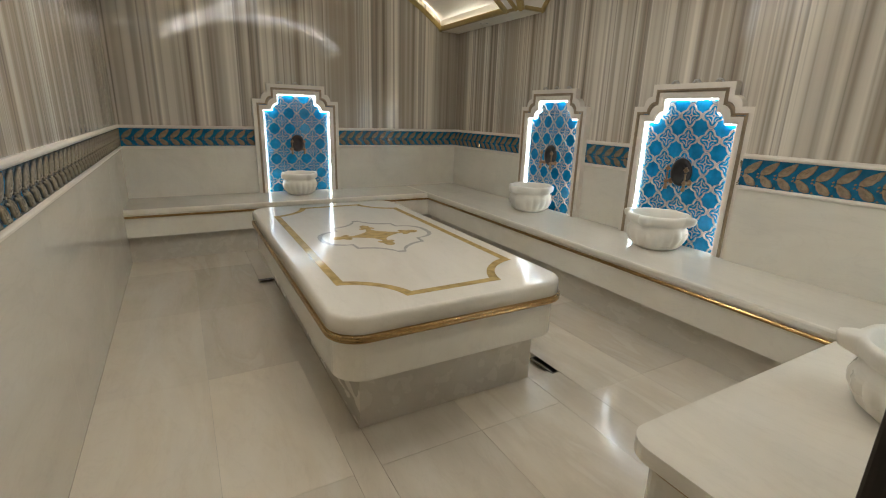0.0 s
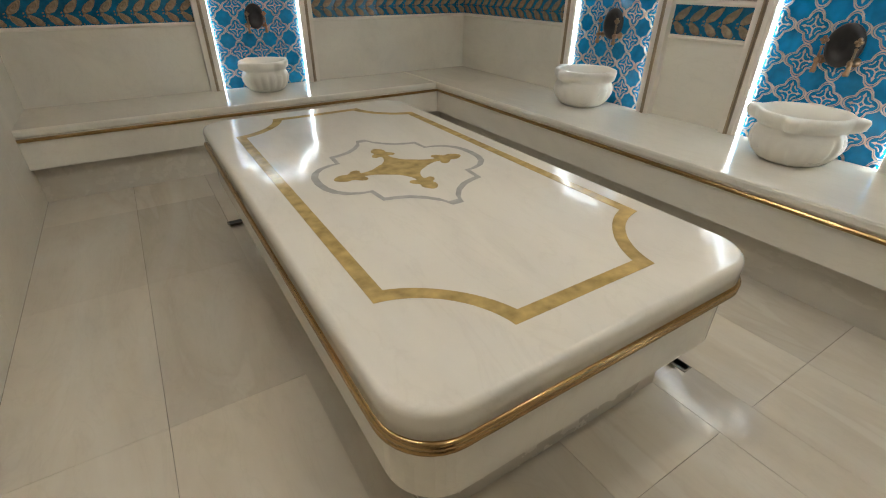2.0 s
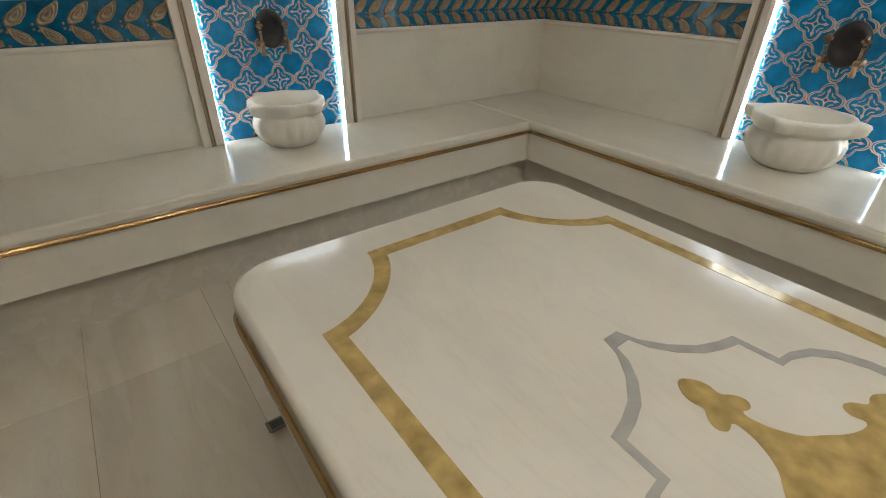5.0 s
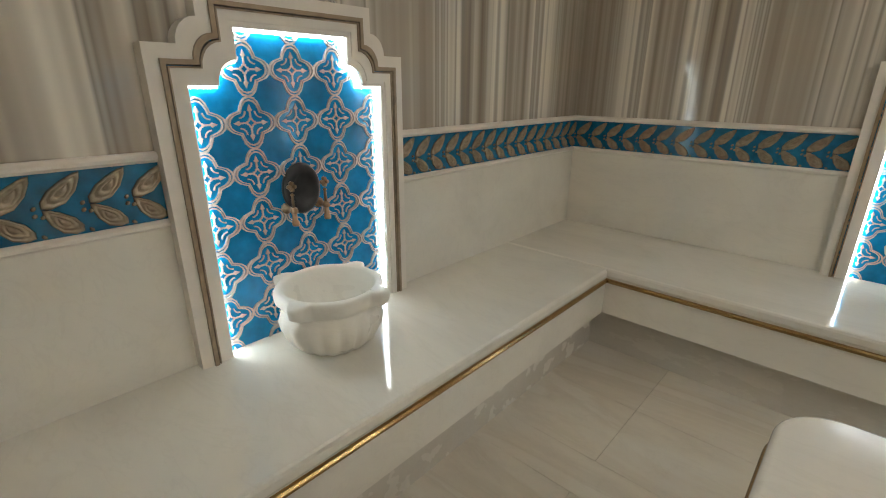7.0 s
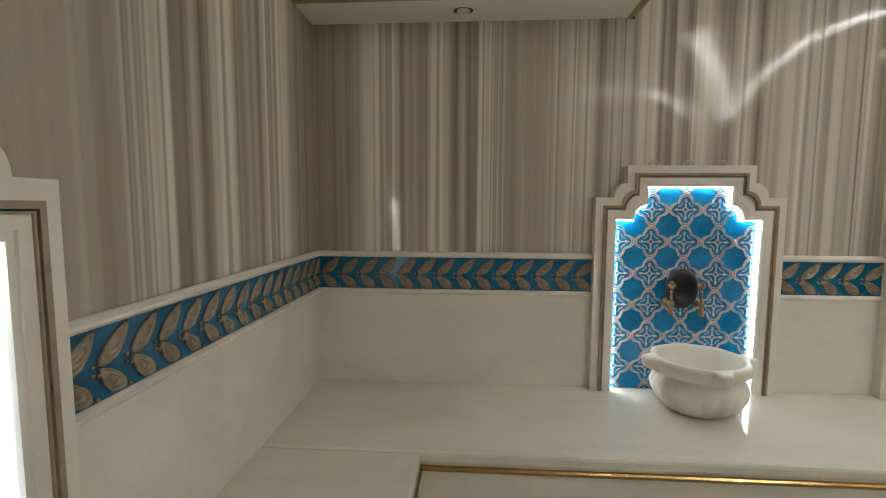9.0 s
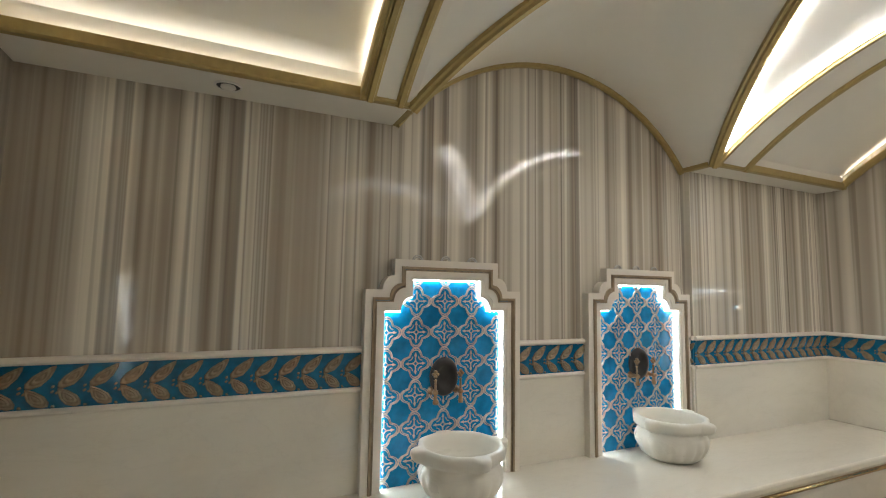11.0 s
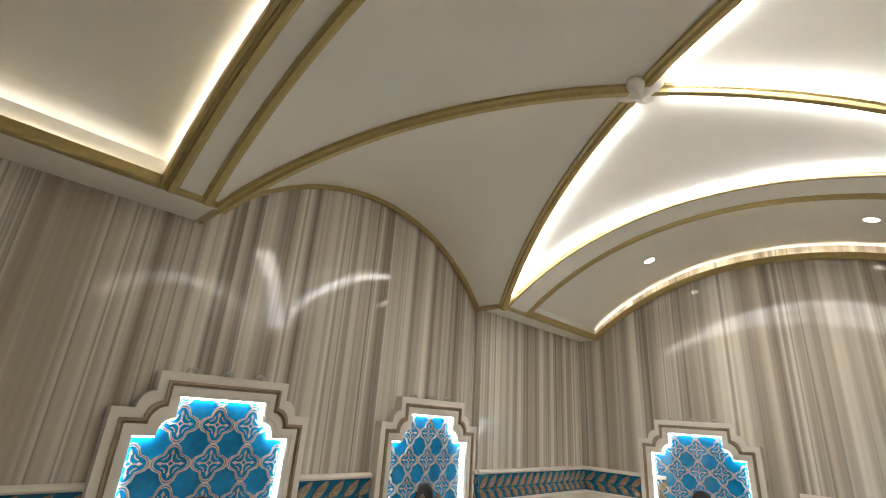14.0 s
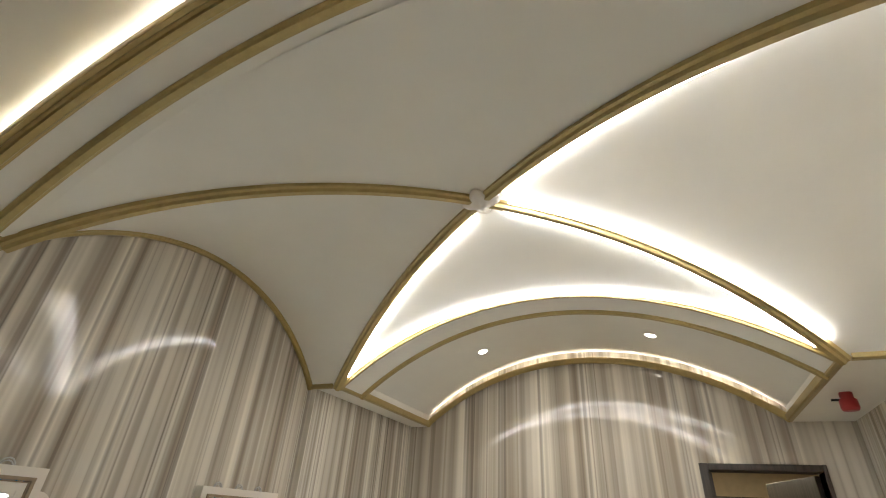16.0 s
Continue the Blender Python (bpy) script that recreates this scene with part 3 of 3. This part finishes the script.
def niche(run, centre, label):
    o, d, n, _, _ = RUNS[run]
    m = Matrix(((d.x, n.x, 0, o.x + d.x * centre), (d.y, n.y, 0, o.y + d.y * centre), (0, 0, 1, 0), (0, 0, 0, 1)))
    flat = m @ Matrix(((1, 0, 0, 0), (0, 0, 1, 0), (0, 1, 0, 0), (0, 0, 0, 1)))
    t = empty("wall_niche", label, "niche", "washing niches")
    bm = bmesh.new()
    prism(bm, full(0.03), 0.001, 0.009, flat)
    back = part("tile_panel", bm, BLUE, t, "turquoise glazed tile panel with raised silver tracery")
    for i in range(-3, 4):
        for j in range(-1, 7):
            u, z = PX * i, 1.537 - PZ * j
            if inside(u, z):
                ob = new("tile_relief", RELIEF_MESH)
                ob.matrix_world = m @ Matrix.Translation((u, 0.009, z))
                ob.parent = back
    for nm, a, b, z0, z1, mt, lb in (("outer_frame", 0.0, 0.040, 0.0, 0.062, FRAME, "cream stone outer frame"), ("bronze_line", 0.040, 0.054, 0.0, 0.072, BRONZE_LINE, "bronze coloured inner moulding"),
                                     ("bronze_fillet", 0.058, 0.063, 0.0, 0.068, BRONZE_LINE, ""), ("inner_frame", 0.063, 0.092, 0.0, 0.062, FRAME, "cream inner frame"), ("inner_lip", 0.092, 0.110, 0.040, 0.056, FRAME, "cream lip over the light strip")):
        bm = bmesh.new()
        ring(bm, full(a), full(b), z0, z1, flat, closed=False)
        part(nm, bm, mt, t, lb)
    bm = bmesh.new()
    ring(bm, full(0.097), full(0.118), 0.0095, 0.022, flat, closed=False)
    part("led_strip", bm, NICHE_LED, t, "cool white light strip behind the frame")
    return m


niches = [niche("back", XA, "lit niche with turquoise tiles on the end wall"), niche("right", BK - YB, "lit niche with turquoise tiles near the room's corner"),
          niche("right", BK - YCN, "lit niche with turquoise tiles beside the pier"), niche("entrance", XR - SD - XD, "lit niche with turquoise tiles on the entrance wall")]


# ---- taps: bronze plate with two brass taps ----
def taps():
    t = empty("wall_tap", "dark oval bronze plate with two small aged brass taps", "tap", "taps")
    oval = lambda k, y: [Vector((0.072 * k * math.cos(2 * math.pi * i / 28), y, 0.09 * k * math.sin(2 * math.pi * i / 28))) for i in range(28)]
    bm = bmesh.new()
    loft(bm, [oval(1, 0), oval(1, 0.012), oval(0.9, 0.024), oval(0.62, 0.026), oval(0.56, 0.019), oval(0.2, 0.018)])
    part("back_plate", bm, BRONZE, t, smooth=True)
    for s in (-1, 1):
        x = s * 0.064
        c8 = lambda c, r, ax: [c + (Vector((math.cos(2 * math.pi * i / 10) * r, 0, math.sin(2 * math.pi * i / 10) * r)) if ax == "y" else Vector((math.cos(2 * math.pi * i / 10) * r, math.sin(2 * math.pi * i / 10) * r, 0))) for i in range(10)]
        bm = bmesh.new()
        z = -0.062
        loft(bm, [c8(Vector((x, 0.0, z)), 0.019, "y"), c8(Vector((x, 0.01, z)), 0.019, "y"), c8(Vector((x, 0.014, z)), 0.010, "y"), c8(Vector((x, 0.05, z)), 0.010, "y"), c8(Vector((x, 0.056, z)), 0.014, "y"), c8(Vector((x, 0.07, z)), 0.008, "y")])
        loft(bm, [c8(Vector((x, 0.056, z + 0.01)), 0.008, "z"), c8(Vector((x, 0.056, z - 0.03)), 0.009, "z"), c8(Vector((x, 0.058, z - 0.042)), 0.013, "z"), c8(Vector((x, 0.058, z - 0.052)), 0.011, "z")])
        spout = part("spout", bm, TAP, t, "aged brass tap", True)
        bm = bmesh.new()
        loft(bm, [c8(Vector((x, 0.054, z + 0.008)), 0.006, "z"), c8(Vector((x, 0.054, z + 0.05)), 0.0045, "z"), c8(Vector((x, 0.054, z + 0.054)), 0.008, "z"), c8(Vector((x, 0.054, z + 0.06)), 0.004, "z")])
        for dx, dz in ((0, 0.072), (-0.009, 0.082), (0.009, 0.082), (0, 0.093)):
            loft(bm, [c8(Vector((x + dx, 0.048, z + dz)), 0.0075, "y"), c8(Vector((x + dx, 0.060, z + dz)), 0.0075, "y")])
        part("tap_handle", bm, TAP, spout, "pierced brass lever", True)
    return t


tap = taps()
FLIP = Matrix.Diagonal((-1, 1, 1, 1))
TAPS = FLIP @ Matrix.Scale(1.1, 4)
tap.matrix_basis = niches[0] @ Matrix.Translation((-0.01, 0.009, 1.11)) @ TAPS
for m in niches[1:]:
    copy_thing(tap, m @ Matrix.Translation((0, 0.009, 1.11)) @ TAPS)


# ---- basins ----
def basin():
    """Carved marble bowl: gadrooned belly, broad rim with four lugs."""
    zk = 1.04
    b = empty("marble_basin", "carved white marble basin with fluted belly and lugs", "basin", "marble basins")
    n = 96

    def rowf(r, z, flute=0.0, lug=0.0, square=0.0):
        pts = []
        for i in range(n):
            a = 2 * math.pi * i / n
            rr = r * (1 + flute * (abs(math.sin(a * 9)) ** 0.7 - 0.6))
            rr *= 1 + square * (math.cos(4 * a) ** 2 - 0.5)
            near = abs(((a + math.pi / 4) % (math.pi / 2)) - math.pi / 4)
            w = 0.2
            if lug and near < w:
                rr += lug * (0.5 + 0.5 * math.cos(math.pi * (near / w) ** 2.2))
            rr *= 0.93
            pts.append(Vector((rr * math.cos(a), rr * math.sin(a), z * zk)))
        return pts
    bm = bmesh.new()
    secs = [rowf(0.105, 0.0, 0.05), rowf(0.125, 0.008, 0.07), rowf(0.155, 0.035, 0.085), rowf(0.176, 0.075, 0.08), rowf(0.182, 0.105, 0.06), rowf(0.176, 0.130, 0.02), rowf(0.166, 0.146),
            rowf(0.166, 0.156, 0, 0.012), rowf(0.178, 0.168, 0, 0.03, 0.03), rowf(0.187, 0.178, 0, 0.034, 0.04), rowf(0.190, 0.205, 0, 0.038, 0.04), rowf(0.187, 0.216, 0, 0.036, 0.04), rowf(0.180, 0.220, 0, 0.03, 0.03),
            rowf(0.166, 0.219), rowf(0.160, 0.212), rowf(0.152, 0.17), rowf(0.13, 0.10), rowf(0.09, 0.055), rowf(0.03, 0.04)]
    loft(bm, secs[:8], caps=False)
    bm.faces.new([bm.verts.new(p) for p in secs[0]][::-1])
    part("belly", bm, BASIN, b, "fluted marble belly", True)
    bm = bmesh.new()
    loft(bm, secs[7:], caps=False)
    bm.faces.new([bm.verts.new(p) for p in secs[-1]])
    part("rim", bm, BASIN, b, "broad marble rim with four lugs", True)
    return b


kurna = basin()
SIZE = Matrix.Diagonal((1.14, 1.14, 1.08, 1))
kurna.matrix_basis = pose(1.74, 5.50, BENCH, 0, 0, 25) @ SIZE
for x, y, r in ((3.735, YB, 0), (3.735, YCN - 0.03, 12), (XD - 0.01, 0.25, 20)):
    copy_thing(kurna, pose(x, y, BENCH, 0, 0, r) @ SIZE)

# ---- the heated stone table ----
tb = empty("belly_stone_table", "heated white marble massage table with gold inlay and brass trim", "table")
TX0, TX1, TY0, TY1, TZ = 1.012, 2.300, 1.592, 4.13, 0.663
bm = bmesh.new()
levels = [(0.012, 0.575), (0.0, 0.583), (0.0, 0.642), (0.003, 0.652), (0.009, 0.660), (0.018, TZ)]
loft(bm, [[Vector((x, y, z)) for x, y in rounded(TX0 + i, TX1 - i, TY0 + i, TY1 - i, 0.15 - i * 0.6, 9)] for i, z in levels])
part("table_top", bm, TABLE, tb, "polished white marble top with rounded corners", True)
bm = bmesh.new()
loft(bm, [[Vector((x, y, z)) for x, y in rounded(TX0 + i, TX1 - i, TY0 + i, TY1 - i, 0.15, 9)] for i, z in ((0.022, 0.536), (0.0, 0.540), (-0.008, 0.548), (-0.005, 0.556), (-0.001, 0.559), (-0.009, 0.565), (-0.009, 0.572), (0.0, 0.578), (0.012, 0.581))])
part("brass_trim", bm, BRASS, tb, "polished brass band under the top", True)
bm = bmesh.new()
loft(bm, [[Vector((x, y, z)) for x, y in rounded(TX0 + 0.022, TX1 - 0.022, TY0 + 0.022, TY1 - 0.022, 0.14, 9)] for z in (0.345, 0.546)])
part("apron", bm, MARBLE, tb)
# recessed plinth, its shade carried by the marble's darker tint
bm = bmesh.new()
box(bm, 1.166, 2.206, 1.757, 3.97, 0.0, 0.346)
part("plinth", bm, SHADED, tb, "plain marble plinth, tinted darker for the shade under the top")
IX0, IX1, IY0, IY1, NX, NY = 1.140, 2.205, 1.736, 3.985, 0.262, 0.264


def notched(d):
    """Border outline with concave quarter-round corners, inset by d."""
    pts = []
    for sx, sy, flip in ((1, 1, 0), (-1, 1, 1), (-1, -1, 0), (1, -1, 1)):
        cx, cy = (IX1 if sx > 0 else IX0), (IY1 if sy > 0 else IY0)
        rx, ry = NX + d, NY + d
        a0, a1 = math.asin(d / ry), math.pi / 2 - math.asin(d / rx)
        arcp = []
        for k in range(17):
            a = a0 + (a1 - a0) * k / 16
            b = 1 - 0.06 * math.sin(math.pi * k / 16)
            arcp.append((cx - sx * rx * b * math.cos(a), cy - sy * ry * b * math.sin(a)))
        pts += arcp if flip else arcp[::-1]
    return pts


bm = bmesh.new()
ring(bm, notched(0.0), notched(0.046), TZ - 0.004, TZ + 0.0012)
part("border_inlay", bm, INLAY, tb, "gold onyx border inlay")
MX, MY = 1.682, 2.866


def cartouche(k):
    """Star-shaped medallion outline: bays on four sides, pointed steps between."""
    hx, hy = 0.402, 0.462
    pts = []
    quarter = [(0.06, 1.0), (0.10, 0.90), (0.20, 0.79), (0.33, 0.70), (0.46, 0.655), (0.58, 0.63), (0.60, 0.42), (0.70, 0.41), (0.83, 0.36), (0.93, 0.27), (0.985, 0.15), (1.0, 0.0)]
    for sx, sy, rev in ((1, 1, 0), (1, -1, 1), (-1, -1, 0), (-1, 1, 1)):
        seq = quarter[::-1] if rev else quarter
        if rev:
            seq = seq[1:]
        for x, y in seq:
            p = (MX + sx * x * hx * k, MY + sy * y * hy * k)
            if not pts or (abs(p[0] - pts[-1][0]) + abs(p[1] - pts[-1][1])) > 1e-5:
                pts.append(p)
    if abs(pts[0][0] - pts[-1][0]) + abs(pts[0][1] - pts[-1][1]) < 1e-5:
        pts.pop()
    return pts


bm = bmesh.new()
ring(bm, cartouche(1.0), cartouche(0.925), TZ - 0.004, TZ + 0.0012)
part("medallion_line", bm, INLAY_GREY, tb, "grey stone medallion outline")
# cross with trefoil ends
bm = bmesh.new()
star = []
for q in range(4):
    a0 = q * math.pi / 2
    d = Vector((math.cos(a0) * 1.02, math.sin(a0) * 0.93))
    s = Vector((-d.y, d.x))
    prof = [(0.085, -0.060), (0.125, -0.032), (0.165, -0.018), (0.190, -0.020), (0.178, -0.048), (0.196, -0.066), (0.222, -0.054), (0.238, -0.030), (0.268, -0.040), (0.298, -0.026), (0.318, 0.0)]
    for r, w in prof + [(r, -w) for r, w in prof[-2::-1]]:
        star.append((MX + d.x * r + s.x * w, MY + d.y * r + s.y * w))
for _ in range(2):
    star = [p for (x0, y0), (x1, y1) in zip(star, star[1:] + star[:1]) for p in ((x0 * 0.75 + x1 * 0.25, y0 * 0.75 + y1 * 0.25), (x0 * 0.25 + x1 * 0.75, y0 * 0.25 + y1 * 0.75))]
prism(bm, star, TZ - 0.004, TZ + 0.0012)
part("cross_inlay", bm, INLAY, tb, "gold onyx cross with trefoil ends")

# ---- floor drains ----
for x0, x1, y0, y1 in ((2.365, 2.415, 1.72, 1.93), (1.03, 1.16, 4.10, 4.15)):
    dr = empty("floor_drain", "narrow dark steel slot drain in the marble floor", "drain", "floor drains")
    bm = bmesh.new()
    box(bm, x0, x1, y0, y1, -0.005, 0.0025)
    part("frame", bm, STEEL, dr)
    for i in range(9):
        xx = x0 + 0.012 + i * (x1 - x0 - 0.024) / 9
        boxed("slot", (xx, xx + 0.012, y0 + 0.008, y1 - 0.008, 0.002, 0.0032), BLACK, dr)

# ---- doorway, door leaf and the corridor behind ----
df = empty("door_1", "dark stained wooden door standing open into the corridor", "door", kind="structure")
boxed("jamb", (DX1 - 0.03, DX1 + 0.035, -TW - 0.02, 0.014, 0, DZ + 0.03), DARKWOOD, df, bevel=0.004)
boxed("jamb", (DX1 - 0.052, DX1 - 0.031, -TW + 0.01, -0.05, 0, DZ - 0.022), DARKWOOD, df, bevel=0.003)
boxed("jamb", (DX0 - 0.028, DX0, -TW - 0.02, 0.014, 0, DZ + 0.03), DARKWOOD, df, bevel=0.004)
boxed("head", (DX0 + 0.001, DX1 - 0.031, -TW - 0.02, 0.014, DZ - 0.022, DZ + 0.028), DARKWOOD, df, bevel=0.004)
swing = pose(DX0 + 0.012, -TW - 0.03, 0, 0, 0, 16)
bm = bmesh.new()
box(bm, -0.02, 0.02, -0.86, 0.0, 0.01, DZ - 0.03, 0.004)
for za, zb in ((0.15, 0.95), (1.10, 1.95)):
    box(bm, 0.021, 0.028, -0.74, -0.12, za, zb, 0.003)
bm.transform(swing)
leafd = part("door_leaf", bm, DARKWOOD, df)
bm = bmesh.new()
box(bm, 0.021, 0.035, -0.82, -0.79, 1.0, 1.06)
box(bm, 0.035, 0.05, -0.82, -0.70, 1.02, 1.04, 0.004)
bm.transform(swing)
part("door_handle", bm, TAP, leafd, "small brass lever")
CX0, CX1, CY = -0.35, 2.6, -2.6
for nm, dm, mt, lb in (("corridor_floor", (CX0, CX1, CY, -0.0201, -0.1, -0.003), SLAB, "marble corridor floor"), ("corridor_ceiling", (CX0, CX1, CY, -TW, 2.5, 2.6), BEIGE, "beige corridor ceiling"),
                       ("corridor_wall_end", (CX0, CX1, CY - 0.1, CY, -0.1, 2.6), BEIGE, "beige painted corridor wall"), ("corridor_wall_side", (CX0 - 0.1, CX0, CY, -TW, -0.1, 2.6), STONE, "rough silver-grey stone corridor wall"),
                       ("corridor_wall_far", (CX1, CX1 + 0.1, CY, -TW, -0.1, 2.6), BEIGE, "beige corridor wall")):
    tagged(boxed(nm, dm, mt), lb, "corridor", kind="structure")
tagged(boxed("corridor_wall_near", (CX0, -TW, -TW - 0.02, -TW, 0, 2.5), BEIGE), "beige corridor wall beside the door", "corridor", kind="structure")
cab = empty("tall_cabinet", "tall dark wooden cabinet standing against the corridor wall", "cabinet")
boxed("body", (0.45, 1.10, CY + 0.01, CY + 0.40, 0, 2.12), DARKWOOD, cab, bevel=0.006)
for i in range(2):
    dd = boxed("cabinet_door", (0.46 + 0.318 * i, 0.772 + 0.318 * i, CY + 0.40, CY + 0.42, 0.08, 2.09), DARKWOOD, cab, bevel=0.004)
    boxed("handle", (0.74 + 0.05 * i, 0.755 + 0.05 * i, CY + 0.42, CY + 0.44, 0.9, 1.1), TAP, dd)
# added fill light: brightens the corridor walls and the door jamb
cl = empty("corridor_lamp", "added square light panel that brightens the corridor", "ceiling light")
boxed("housing", (0.9, 1.2, -1.55, -1.25, 2.475, 2.5), WHITE, cl)
boxed("diffuser", (0.92, 1.18, -1.53, -1.27, 2.468, 2.4745), glow("corridor_glow", (1.0, 0.86, 0.62), 40), cl)

# ---- wall cladding, frieze leaves and floor slabs ----
for r, z0 in (("left", 0.0), ("back", BENCH), ("right", BENCH), ("pier_face", BENCH), ("pier_side", BENCH), ("entrance", BENCH)):
    wainscot_and_frieze(r, z0 + 0.0008)

floor = empty("floor", "large polished white marble floor slabs with fine joints", "floor", kind="structure")
XCUT = [0.012, 0.54, 1.04, 1.166, 1.69, 2.206, 2.42, 2.86, 3.45]
GUT = (1.757, 4.15)             # the sunk gutters along the table's plinth
for i in range(len(XCUT) - 1):
    gutter = i in (2, 5)
    if gutter:
        cuts = [0.0, 0.60, GUT[0], 2.95, GUT[1], BK - 0.46]
    else:
        cuts = [0.0] + [y for y in (0.41 + 1.065 * k + 0.53 * (i % 3 == 2) for k in range(6)) if y < BK - 0.5] + [BK - 0.46]
    for y0, y1 in zip(cuts, cuts[1:]):
        drop = 0.02 if gutter and GUT[0] - 0.01 <= y0 < GUT[1] - 0.01 else 0.0
        bm = bmesh.new()
        box(bm, XCUT[i] + 0.0008, XCUT[i + 1] - 0.0008, y0 + 0.0008, y1 - 0.0008, -0.052, -drop)
        part("slab", bm, SLAB, floor)
